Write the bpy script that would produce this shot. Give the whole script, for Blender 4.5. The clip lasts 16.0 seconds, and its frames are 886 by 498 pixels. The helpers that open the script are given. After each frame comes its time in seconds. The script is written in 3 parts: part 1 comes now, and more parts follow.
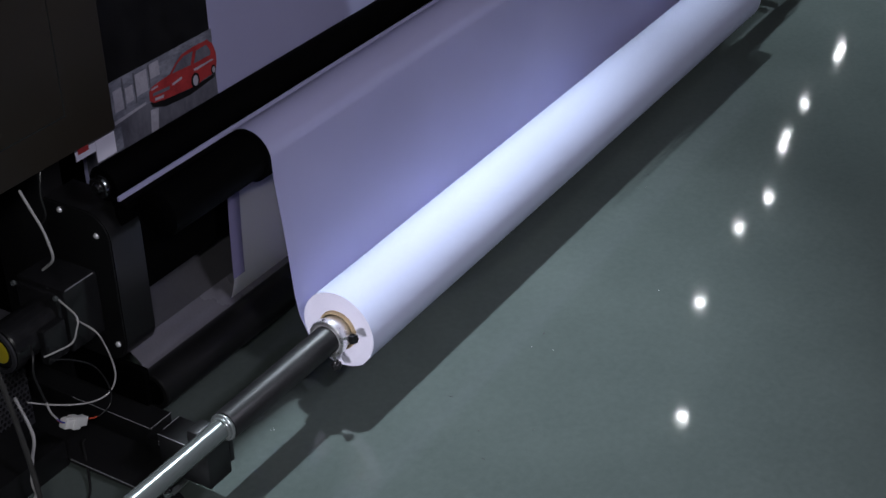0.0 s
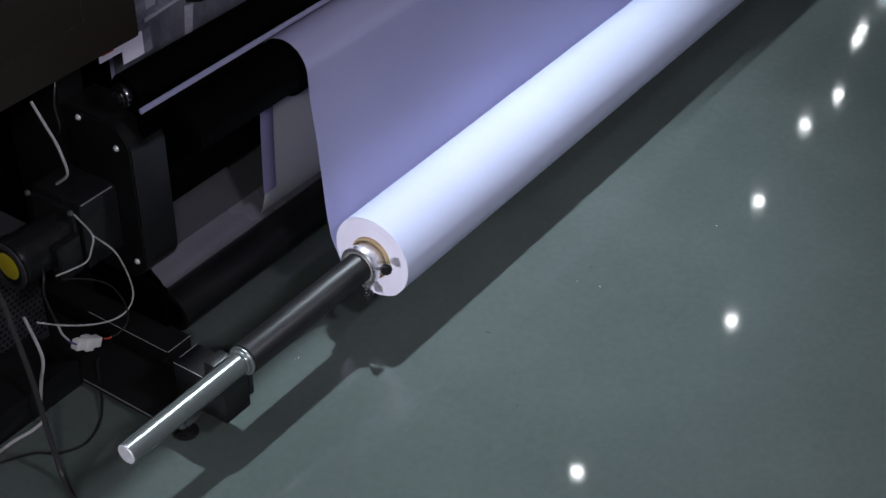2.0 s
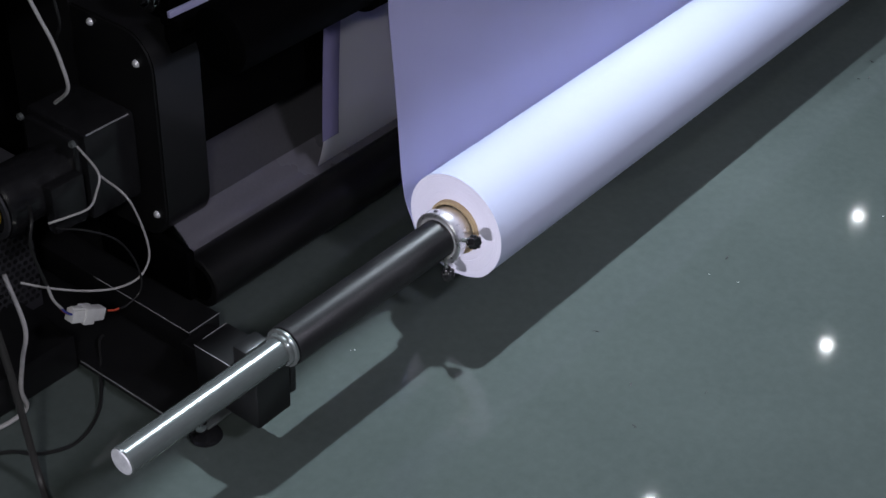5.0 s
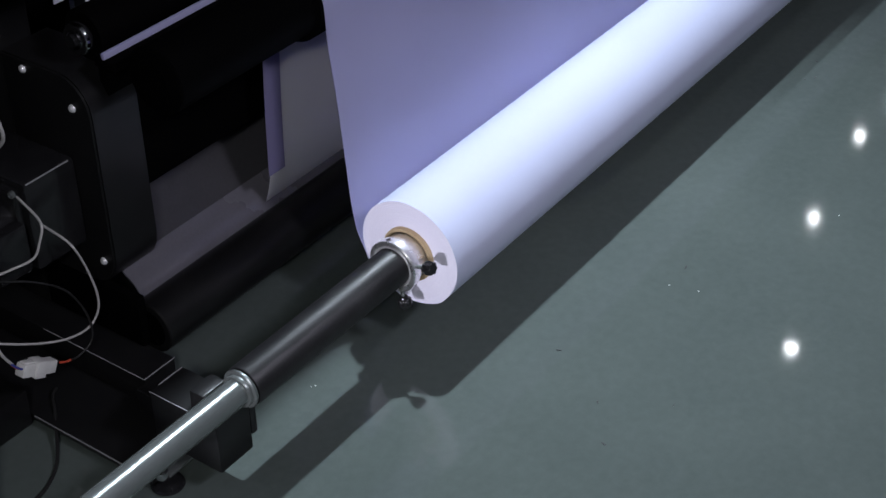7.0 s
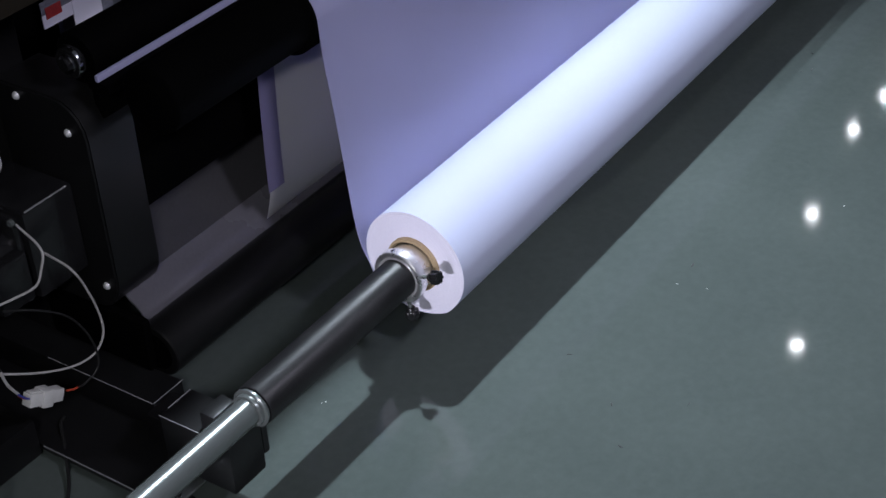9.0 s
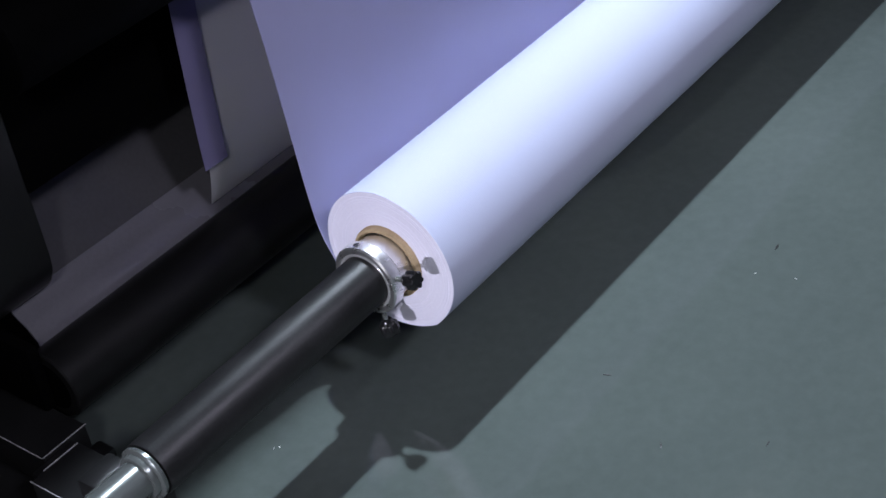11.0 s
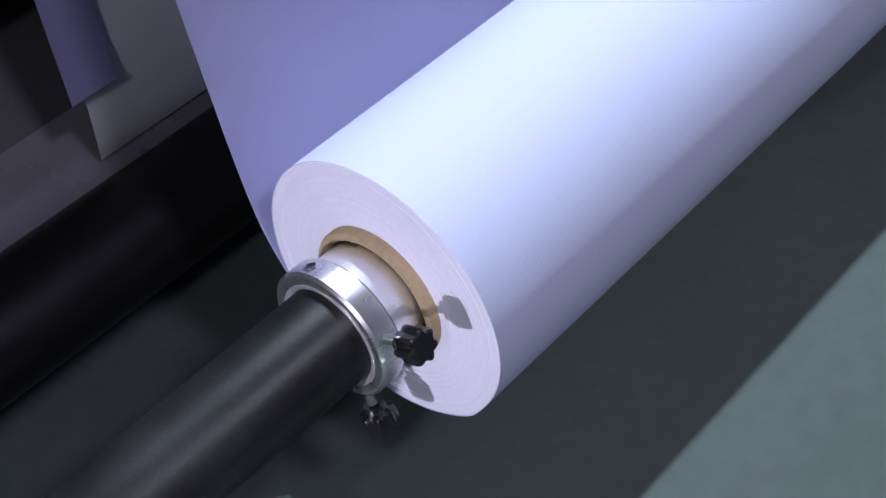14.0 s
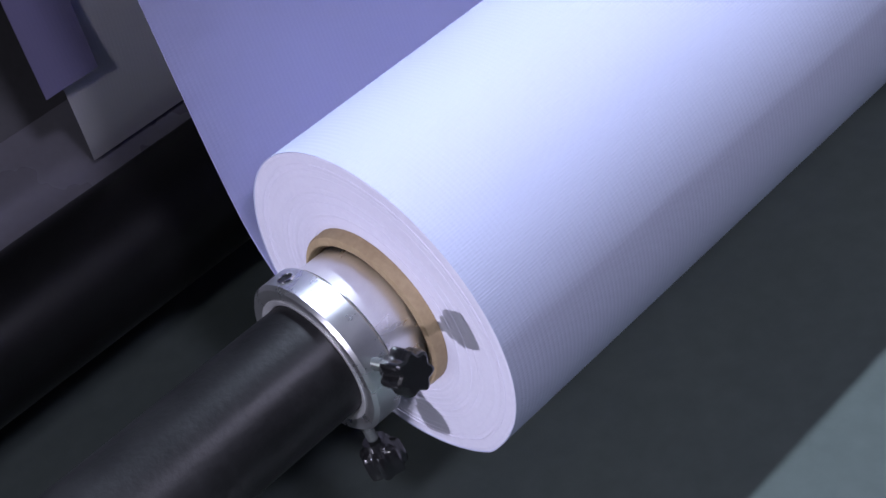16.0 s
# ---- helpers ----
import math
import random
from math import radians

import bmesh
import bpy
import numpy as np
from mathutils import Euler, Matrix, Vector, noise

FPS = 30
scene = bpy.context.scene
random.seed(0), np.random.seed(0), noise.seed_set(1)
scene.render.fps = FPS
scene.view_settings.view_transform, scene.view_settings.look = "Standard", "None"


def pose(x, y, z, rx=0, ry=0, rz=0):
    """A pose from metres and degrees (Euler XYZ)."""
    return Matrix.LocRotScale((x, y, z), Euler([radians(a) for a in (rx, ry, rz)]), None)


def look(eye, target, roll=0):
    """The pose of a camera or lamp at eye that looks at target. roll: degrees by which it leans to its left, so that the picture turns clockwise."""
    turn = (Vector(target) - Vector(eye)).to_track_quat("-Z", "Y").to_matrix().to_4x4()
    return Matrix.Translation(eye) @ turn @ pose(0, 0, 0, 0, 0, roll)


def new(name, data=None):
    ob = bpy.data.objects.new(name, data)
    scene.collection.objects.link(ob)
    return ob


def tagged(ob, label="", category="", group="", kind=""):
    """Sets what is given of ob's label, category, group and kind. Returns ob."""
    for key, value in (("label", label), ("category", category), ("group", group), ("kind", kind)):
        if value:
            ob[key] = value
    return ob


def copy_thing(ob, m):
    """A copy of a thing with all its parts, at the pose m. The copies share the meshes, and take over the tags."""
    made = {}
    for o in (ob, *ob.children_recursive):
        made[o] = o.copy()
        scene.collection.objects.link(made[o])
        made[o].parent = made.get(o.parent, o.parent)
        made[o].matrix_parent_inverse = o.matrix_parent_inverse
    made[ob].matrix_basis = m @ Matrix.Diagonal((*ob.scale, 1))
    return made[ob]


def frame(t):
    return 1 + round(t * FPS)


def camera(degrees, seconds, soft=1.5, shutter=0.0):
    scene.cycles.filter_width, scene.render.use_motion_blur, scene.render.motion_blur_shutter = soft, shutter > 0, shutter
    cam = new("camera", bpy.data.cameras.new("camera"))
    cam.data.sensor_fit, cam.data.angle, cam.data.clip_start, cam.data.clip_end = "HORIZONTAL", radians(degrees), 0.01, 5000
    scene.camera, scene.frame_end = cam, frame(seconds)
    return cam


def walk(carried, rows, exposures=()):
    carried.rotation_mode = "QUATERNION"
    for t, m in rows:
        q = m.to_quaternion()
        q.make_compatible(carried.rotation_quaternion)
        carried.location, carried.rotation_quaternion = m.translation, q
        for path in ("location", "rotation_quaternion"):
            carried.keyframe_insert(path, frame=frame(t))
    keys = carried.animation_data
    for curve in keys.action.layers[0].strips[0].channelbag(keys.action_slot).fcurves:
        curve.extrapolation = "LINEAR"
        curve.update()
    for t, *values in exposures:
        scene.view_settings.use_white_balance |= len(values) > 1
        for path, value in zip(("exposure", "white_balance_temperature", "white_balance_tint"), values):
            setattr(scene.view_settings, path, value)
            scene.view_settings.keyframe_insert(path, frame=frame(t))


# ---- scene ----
# The take-up side of a wide roll printer: the roll's axis runs along x at y = 0, the machine stands towards +y.
cam = camera(33.00, 16.0)
PATH = [
    (0, pose(-2.0167, -1.5424, 1.8857, 58.819, 1.286, -58.288)),
    (0.5, pose(-1.8965, -1.5577, 1.9797, 55.680, 1.305, -56.025)),
    (1, pose(-1.8242, -1.5797, 2.0180, 53.831, 1.275, -54.080)),
    (1.5, pose(-1.8273, -1.5572, 2.0043, 53.276, 0.966, -53.931)),
    (2, pose(-1.7930, -1.4255, 1.8923, 53.327, -0.210, -54.775)),
    (2.5, pose(-1.6902, -1.3484, 1.7588, 53.669, -0.615, -54.283)),
    (3, pose(-1.6124, -1.2671, 1.6552, 53.654, -1.095, -53.803)),
    (3.5, pose(-1.5558, -1.1931, 1.5707, 53.776, -1.496, -52.959)),
    (4, pose(-1.4919, -1.1264, 1.4929, 53.982, -1.892, -51.464)),
    (6.5, pose(-1.4441, -1.0912, 1.4540, 53.529, -1.180, -51.987)),
    (7, pose(-1.4332, -1.0882, 1.4441, 54.831, 0.561, -54.774)),
    (7.5, pose(-1.4372, -1.0691, 1.4311, 55.077, 1.544, -55.941)),
    (8, pose(-1.4385, -1.0622, 1.4304, 55.100, 2.094, -56.230)),
    (8.5, pose(-1.4362, -1.0584, 1.4307, 55.146, 2.394, -56.404)),
    (9, pose(-1.4306, -1.0705, 1.4239, 55.377, 2.723, -56.451)),
    (11.5, pose(-0.7904, -0.8332, 1.0339, 53.510, 7.671, -52.278)),
    (12, pose(-0.6655, -0.7421, 0.9730, 51.614, 7.316, -51.255)),
    (12.5, pose(-0.5840, -0.6752, 0.9206, 50.408, 7.240, -50.700)),
    (13, pose(-0.5017, -0.6213, 0.8589, 49.346, 8.115, -49.278)),
    (13.5, pose(-0.4267, -0.5881, 0.8046, 48.856, 9.502, -47.631)),
    (14, pose(-0.3998, -0.5075, 0.7104, 50.666, 8.666, -48.716)),
    (14.5, pose(-0.3249, -0.4882, 0.6661, 49.896, 11.238, -46.455)),
    (15, pose(-0.2711, -0.4727, 0.6246, 49.595, 13.654, -44.865)),
    (15.5, pose(-0.2926, -0.4712, 0.6097, 51.506, 12.960, -45.743)),
    (16, pose(-0.2835, -0.4708, 0.6134, 51.222, 13.193, -45.293)),
]
EXPOSURES = [(0.0, 0.06, 6500, 10), (9.2, 0.10, 6420, 11), (12.0, 0.09, 6280, 14), (14.0, 0.06, 6130, 18), (16.0, -0.03, 6020, 20)]
walk(cam, PATH, EXPOSURES)

AX = 0.17            # height of the roll's axis over the floor
ROLL_R = 0.0862
ROLL_L = 2.10
CEIL = 2.6

# ---------- world and lamps ----------
world = bpy.data.worlds.new("hall_air")
scene.world = world
world.use_nodes = True
world.node_tree.nodes["Background"].inputs[0].default_value = (0.55, 0.55, 0.75, 1)
world.node_tree.nodes["Background"].inputs[1].default_value = 0.03


def lamp(name, place, target, watts, size, colour=(1, 1, 1), shape="DISK", spread=180):
    d = bpy.data.lights.new(name, "AREA")
    d.energy, d.size, d.shape, d.color, d.spread = watts, size, shape, colour, radians(spread)
    ob = new(name, d)
    ob.matrix_world = look(place, target)
    return ob


def spot(name, place, target, watts, beam, blend=0.8, colour=(1, 1, 1), radius=0.035):
    d = bpy.data.lights.new(name, "SPOT")
    d.energy, d.spot_size, d.spot_blend, d.color, d.shadow_soft_size = watts, radians(beam), blend, colour, radius
    ob = new(name, d)
    ob.matrix_world = look(place, target)
    return ob


COOL = (0.77, 0.88, 1.0)
ROW = [(0.86, 0.29), (2.19, 0.68), (3.47, 0.60), (4.45, 0.93), (5.30, 1.05), (5.72, 1.03), (6.40, 1.20), (6.56, 1.23), (7.08, 1.30), (7.95, 1.37), (8.10, 1.39)]
spot("row_downlight", (ROW[0][0], ROW[0][1], CEIL - 0.03), (0.22, 0.15, 0.0), 352, 62, 1.0, COOL, 0.035)
for k, watts, aim in ((1, 170, 0.1), (2, 150, 0.0), (3, 80, -0.2), (4, 80, -0.1), (6, 110, 0.1), (8, 120, 0.1), (9, 120, 0.2)):
    x, y = ROW[k]
    spot("row_downlight", (x, y, CEIL - 0.03), (x - 0.05, aim, 0.0), watts, 66, 1.0, COOL, 0.035)
spot("hall_spotlight", (-5.0, -0.45, 1.05), (0.0, -0.02, 0.17), 540, 5.4, 0.7, (0.89, 0.88, 1.0), 0.05)
# Added soft fills with no visible source: sheet side, machine side, hall floor.
lamp("fill_light", (-0.30, -2.3, CEIL - 0.06), (0.7, 0.2, 0.4), 38, 0.45, (0.83, 0.81, 0.97))
lamp("fill_light", (-2.6, -1.9, CEIL - 0.06), (-0.2, 0.2, 0.3), 34, 0.35, (0.98, 0.97, 1.0))
lamp("fill_light", (-3.5, 2.0, CEIL - 0.06), (-3.5, 2.0, 0.0), 60, 0.9, (0.8, 0.85, 1.0))


# ---------- materials ----------
def material(name, colour, rough=0.5, metal=0.0, spec=0.5):
    m = bpy.data.materials.new(name)
    m.use_nodes = True
    b = m.node_tree.nodes["Principled BSDF"]
    b.inputs["Base Color"].default_value = (*colour, 1)
    b.inputs["Roughness"].default_value = rough
    b.inputs["Metallic"].default_value = metal
    b.inputs["Specular IOR Level"].default_value = spec
    return m, m.node_tree, b


def node(nt, kind, **values):
    n = nt.nodes.new(kind)
    for key, value in values.items():
        n.inputs[key.replace("_", " ")].default_value = value
    return n


def coords(nt, scale=(1, 1, 1)):
    c = nt.nodes.new("ShaderNodeTexCoord")
    p = nt.nodes.new("ShaderNodeMapping")
    p.inputs["Scale"].default_value = scale
    nt.links.new(c.outputs["Object"], p.inputs["Vector"])
    return p.outputs["Vector"]


def mottled(name, dark, light, rough, metal=0.0, scale=8.0, fine=120.0, bump=0.1, stretch=(1, 1, 1), rough_var=0.12, spec=0.5):
    """A surface with two scales of colour and gloss variation and a fine relief."""
    m, nt, b = material(name, light, rough, metal, spec)
    v = coords(nt, stretch)
    big = node(nt, "ShaderNodeTexNoise", Scale=scale, Detail=5.0, Roughness=0.6)
    small = node(nt, "ShaderNodeTexNoise", Scale=fine, Detail=3.0, Roughness=0.6)
    nt.links.new(v, big.inputs["Vector"])
    nt.links.new(v, small.inputs["Vector"])
    mix = node(nt, "ShaderNodeMath")
    mix.operation = "MULTIPLY_ADD"
    mix.inputs[1].default_value = 0.35
    nt.links.new(small.outputs["Fac"], mix.inputs[0])
    scaled = node(nt, "ShaderNodeMath")
    scaled.operation = "MULTIPLY"
    scaled.inputs[1].default_value = 0.65
    nt.links.new(big.outputs["Fac"], scaled.inputs[0])
    nt.links.new(scaled.outputs[0], mix.inputs[2])
    ramp = nt.nodes.new("ShaderNodeValToRGB")
    ramp.color_ramp.elements[0].position, ramp.color_ramp.elements[0].color = 0.32, (*dark, 1)
    ramp.color_ramp.elements[1].position, ramp.color_ramp.elements[1].color = 0.68, (*light, 1)
    nt.links.new(mix.outputs[0], ramp.inputs["Fac"])
    nt.links.new(ramp.outputs["Color"], b.inputs["Base Color"])
    r = nt.nodes.new("ShaderNodeMapRange")
    r.inputs["To Min"].default_value, r.inputs["To Max"].default_value = max(0.02, rough - rough_var), min(1, rough + rough_var)
    nt.links.new(big.outputs["Fac"], r.inputs["Value"])
    nt.links.new(r.outputs[0], b.inputs["Roughness"])
    if bump:
        bp = node(nt, "ShaderNodeBump", Strength=bump, Distance=0.001)
        nt.links.new(small.outputs["Fac"], bp.inputs["Height"])
        nt.links.new(bp.outputs["Normal"], b.inputs["Normal"])
    return m


def woven(name, colour, around, through_light=0.0, relief=0.15):
    """Coated banner cloth: fine ribs along the roll and a faint cross weave. around: ribs counted round the axis, else up the sheet."""
    m, nt, b = material(name, colour, 0.55, 0, 0.35)
    c = nt.nodes.new("ShaderNodeTexCoord")
    sep = nt.nodes.new("ShaderNodeSeparateXYZ")
    nt.links.new(c.outputs["Object"], sep.inputs[0])
    if around:
        a = nt.nodes.new("ShaderNodeMath")
        a.operation = "ARCTAN2"
        nt.links.new(sep.outputs["Y"], a.inputs[0])
        nt.links.new(sep.outputs["Z"], a.inputs[1])
        k = nt.nodes.new("ShaderNodeMath")
        k.operation = "MULTIPLY"
        k.inputs[1].default_value = ROLL_R
        nt.links.new(a.outputs[0], k.inputs[0])
        up = k.outputs[0]
    else:
        up = sep.outputs["Z"]
    waves = []
    for source, period in ((up, 0.0015), (sep.outputs["X"], 0.0026)):
        k = nt.nodes.new("ShaderNodeMath")
        k.operation = "MULTIPLY"
        k.inputs[1].default_value = 2 * math.pi / period
        nt.links.new(source, k.inputs[0])
        s = nt.nodes.new("ShaderNodeMath")
        s.operation = "SINE"
        nt.links.new(k.outputs[0], s.inputs[0])
        waves.append(s.outputs[0])
    total = nt.nodes.new("ShaderNodeMath")
    total.operation = "MULTIPLY_ADD"
    total.inputs[1].default_value = 0.35
    nt.links.new(waves[1], total.inputs[0])
    nt.links.new(waves[0], total.inputs[2])
    bp = node(nt, "ShaderNodeBump", Strength=relief, Distance=0.0003)
    nt.links.new(total.outputs[0], bp.inputs["Height"])
    nt.links.new(bp.outputs["Normal"], b.inputs["Normal"])
    big = node(nt, "ShaderNodeTexNoise", Scale=3.0, Detail=4.0)
    nt.links.new(c.outputs["Object"], big.inputs["Vector"])
    ramp = nt.nodes.new("ShaderNodeValToRGB")
    ramp.color_ramp.elements[0].position, ramp.color_ramp.elements[0].color = 0.3, (*[x * 0.93 for x in colour], 1)
    ramp.color_ramp.elements[1].position, ramp.color_ramp.elements[1].color = 0.7, (*colour, 1)
    nt.links.new(big.outputs["Fac"], ramp.inputs["Fac"])
    nt.links.new(ramp.outputs["Color"], b.inputs["Base Color"])
    if through_light:
        glow = nt.nodes.new("ShaderNodeBsdfTranslucent")
        nt.links.new(ramp.outputs["Color"], glow.inputs["Color"])
        both = nt.nodes.new("ShaderNodeMixShader")
        both.inputs[0].default_value = through_light
        nt.links.new(b.outputs[0], both.inputs[1])
        nt.links.new(glow.outputs[0], both.inputs[2])
        nt.links.new(both.outputs[0], nt.nodes["Material Output"].inputs["Surface"])
    return m


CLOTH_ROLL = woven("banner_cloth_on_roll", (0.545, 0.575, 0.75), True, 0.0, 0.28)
# Same white cloth as on the roll, with the lilac light tinted in.
CLOTH_LILAC_LIT = woven("banner_cloth_lilac_lit", (0.56, 0.555, 0.81), False, 0.36)
# Reverse side, raised in brightness to lift the rear sheet out of its shade.
CLOTH_BACK = woven("banner_cloth_reverse", (0.74, 0.73, 0.75), False, 0.2)
# Darker violet copy of the white cloth: shade on the loose edge is coloured in.
CLOTH_SHADED = woven("banner_cloth_shaded", (0.25, 0.23, 0.39), False, 0.2)
CLOTH_END = mottled("banner_cloth_edge", (0.77, 0.755, 0.90), (0.85, 0.835, 0.96), 0.75, 0, 6, 300, 0.15)
CARD = mottled("brown_cardboard", (0.36, 0.26, 0.15), (0.52, 0.40, 0.24), 0.8, 0, 30, 300, 0.3)
EPOXY = mottled("grey_green_epoxy", (0.076, 0.094, 0.087), (0.104, 0.125, 0.116), 0.05, 0, 2.2, 60, 0.008, rough_var=0.025, spec=0.45)
ALU = mottled("turned_aluminium", (0.76, 0.76, 0.77), (0.86, 0.86, 0.87), 0.29, 0.95, 20, 500, 0.012, (1, 3, 3))
STEEL = mottled("bare_steel_shaft", (0.175, 0.195, 0.19), (0.235, 0.255, 0.25), 0.25, 0.6, 5, 160, 0.03, (0.4, 2, 2), rough_var=0.04)
SAWN = mottled("sawn_steel", (0.50, 0.50, 0.52), (0.72, 0.72, 0.74), 0.55, 0.6, 90, 500, 0.3)
POLISHED = material("polished_aluminium", (0.86, 0.86, 0.87), 0.28, 0.7)[0]
CHROME = material("chrome", (0.8, 0.8, 0.82), 0.12, 1.0)[0]
# Pale diffuse grey that stands in for highlights along black edges.
EDGE_GLINT = mottled("edge_highlight_grey", (0.24, 0.24, 0.25), (0.46, 0.46, 0.48), 0.45, 0.2, 60, 400, 0.1)
ZINC = mottled("bright_zinc", (0.80, 0.81, 0.82), (0.90, 0.90, 0.91), 0.35, 0.35, 60, 500, 0.03)
CABLE_BROWN = mottled("dark_brown_grey_sheath", (0.030, 0.028, 0.027), (0.048, 0.045, 0.043), 0.45, 0, 60, 500, 0.05)
BLACK_TUBE = mottled("black_anodised_tube", (0.005, 0.005, 0.0055), (0.020, 0.020, 0.021), 0.41, 0.0, 16, 240, 0.22, spec=0.36)
BLACK_PAINT = mottled("black_powder_coat", (0.006, 0.006, 0.0065), (0.011, 0.011, 0.0115), 0.36, 0.0, 10, 500, 0.2, spec=0.42)
BLACK_SATIN = mottled("black_satin_tube", (0.005, 0.005, 0.0052), (0.011, 0.011, 0.0115), 0.38, 0.0, 12, 300, 0.1, spec=0.25)
# Black of the rollers; on apron and leg its near-black stands in for shade.
BLACK_ROLLER_SHADE = mottled("black_rubber_and_shade", (0.0008, 0.0008, 0.0009), (0.0018, 0.0018, 0.0020), 0.7, 0.0, 8, 300, 0.1, spec=0.03)
BLACK_PLASTIC = mottled("black_plastic", (0.008, 0.008, 0.009), (0.016, 0.016, 0.017), 0.22, 0.0, 30, 400, 0.05)
CABINET = mottled("dark_brown_cover", (0.015, 0.0115, 0.008), (0.020, 0.0155, 0.011), 0.5, 0.0, 6, 500, 0.2, spec=0.3)
GREY_METAL = mottled("dark_grey_sheet_metal", (0.045, 0.045, 0.050), (0.065, 0.065, 0.072), 0.30, 0.3, 5, 200, 0.05)
# Paler copy of the panel grey: light on the upturned lip is painted in.
LIP_LIT = mottled("panel_lip_lit", (0.135, 0.131, 0.152), (0.175, 0.170, 0.197), 0.27, 0.15, 5, 200, 0.03)
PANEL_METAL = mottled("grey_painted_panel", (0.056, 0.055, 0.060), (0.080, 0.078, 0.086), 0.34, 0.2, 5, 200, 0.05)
WHITE_PLASTIC = mottled("white_plastic", (0.62, 0.62, 0.60), (0.75, 0.75, 0.73), 0.4, 0, 60, 500, 0.05)
CABLE_GREY = mottled("grey_cable_sheath", (0.38, 0.37, 0.36), (0.56, 0.55, 0.54), 0.38, 0, 60, 500, 0.05)
CABLE_BLACK = mottled("black_cable_sheath", (0.010, 0.010, 0.010), (0.022, 0.022, 0.022), 0.4, 0, 60, 500, 0.05)
CABLE_BLUE = material("blue_wire", (0.05, 0.06, 0.30), 0.4)[0]
CABLE_RED = material("red_wire", (0.55, 0.08, 0.04), 0.4)[0]
YELLOW = mottled("yellow_label", (0.62, 0.48, 0.02), (0.72, 0.56, 0.03), 0.35, 0, 40, 300, 0.02)
WALL_BOUNCE = mottled("lilac_bounce_wall", (0.50, 0.49, 0.62), (0.56, 0.55, 0.68), 0.8, 0, 3, 200, 0.1)
CEILING_PAINT = mottled("grey_ceiling_paint", (0.30, 0.30, 0.31), (0.36, 0.36, 0.37), 0.9, 0, 3, 200, 0.1)
INK_BLACK = mottled("black_ink", (0.004, 0.004, 0.005), (0.008, 0.008, 0.009), 0.5, 0, 20, 300, 0.02)
INK_STREET = mottled("blue_grey_ink", (0.07, 0.075, 0.105), (0.30, 0.31, 0.38), 0.55, 0, 14, 90, 0.02, (1, 1, 2.5))
INK_ROAD = mottled("dark_grey_ink", (0.055, 0.055, 0.075), (0.17, 0.17, 0.21), 0.55, 0, 16, 70, 0.02, (1, 1, 0.5))
INK_RED = mottled("red_ink", (0.26, 0.022, 0.028), (0.48, 0.05, 0.05), 0.5, 0, 30, 200, 0.02)
INK_PALE = mottled("pale_ink", (0.30, 0.29, 0.35), (0.46, 0.45, 0.53), 0.55, 0, 60, 300, 0.02)
LENS = bpy.data.materials.new("lit_lens")
LENS.use_nodes = True
LENS.node_tree.nodes["Principled BSDF"].inputs["Emission Color"].default_value = (0.93, 0.97, 1.0, 1)
LENS.node_tree.nodes["Principled BSDF"].inputs["Emission Strength"].default_value = 140


# ---------- builders ----------
def mesh_of(bm, mat, name, smooth=35):
    me = bpy.data.meshes.new(name)
    bmesh.ops.recalc_face_normals(bm, faces=bm.faces)
    for f in bm.faces:
        f.smooth = True
    for e in bm.edges:
        if len(e.link_faces) == 2 and e.calc_face_angle(0) > radians(smooth):
            e.smooth = False
    bm.to_mesh(me)
    bm.free()
    me.materials.append(mat)
    return me


def part(name, bm, mat, parent=None, label="", m=None):
    ob = new(name, mesh_of(bm, mat, name))
    if m:
        ob.matrix_basis = m
    if parent:
        ob.parent = parent
    if label:
        ob["label"] = label
    return ob


def thing(name, label, category, place=(0, 0, 0), group="", kind=""):
    ob = new(name)
    ob.location = place
    return tagged(ob, label, category, group, kind)


def box(x0, x1, y0, y1, z0, z1, bevel=0.003, bm=None):
    b = bmesh.new()
    bmesh.ops.create_cube(b, size=1, matrix=Matrix.Translation(((x0 + x1) / 2, (y0 + y1) / 2, (z0 + z1) / 2)) @ Matrix.Diagonal((x1 - x0, y1 - y0, z1 - z0, 1)))
    if bevel:
        bmesh.ops.bevel(b, geom=b.edges[:], offset=bevel, segments=2, affect="EDGES", profile=0.6)
    return joined(bm, b)


def joined(bm, b):
    if bm is None:
        return b
    me = bpy.data.meshes.new("joint")
    b.to_mesh(me)
    b.free()
    bm.from_mesh(me)
    bpy.data.meshes.remove(me)
    return bm


def lathe(profile, steps=64, bm=None, radius=None):
    """Turned about the x axis: profile of (x, r). radius(angle, r) may press the round out of shape."""
    b = bmesh.new()
    rings = []
    for x, r in profile:
        ring = []
        for i in range(steps):
            a = 2 * math.pi * i / steps
            q = radius(a, r) if radius else r
            ring.append(b.verts.new((x, q * math.cos(a), q * math.sin(a))))
        rings.append(ring)
    for p, q in zip(rings, rings[1:]):
        for i in range(steps):
            j = (i + 1) % steps
            b.faces.new((p[i], p[j], q[j], q[i]))
    return joined(bm, b)


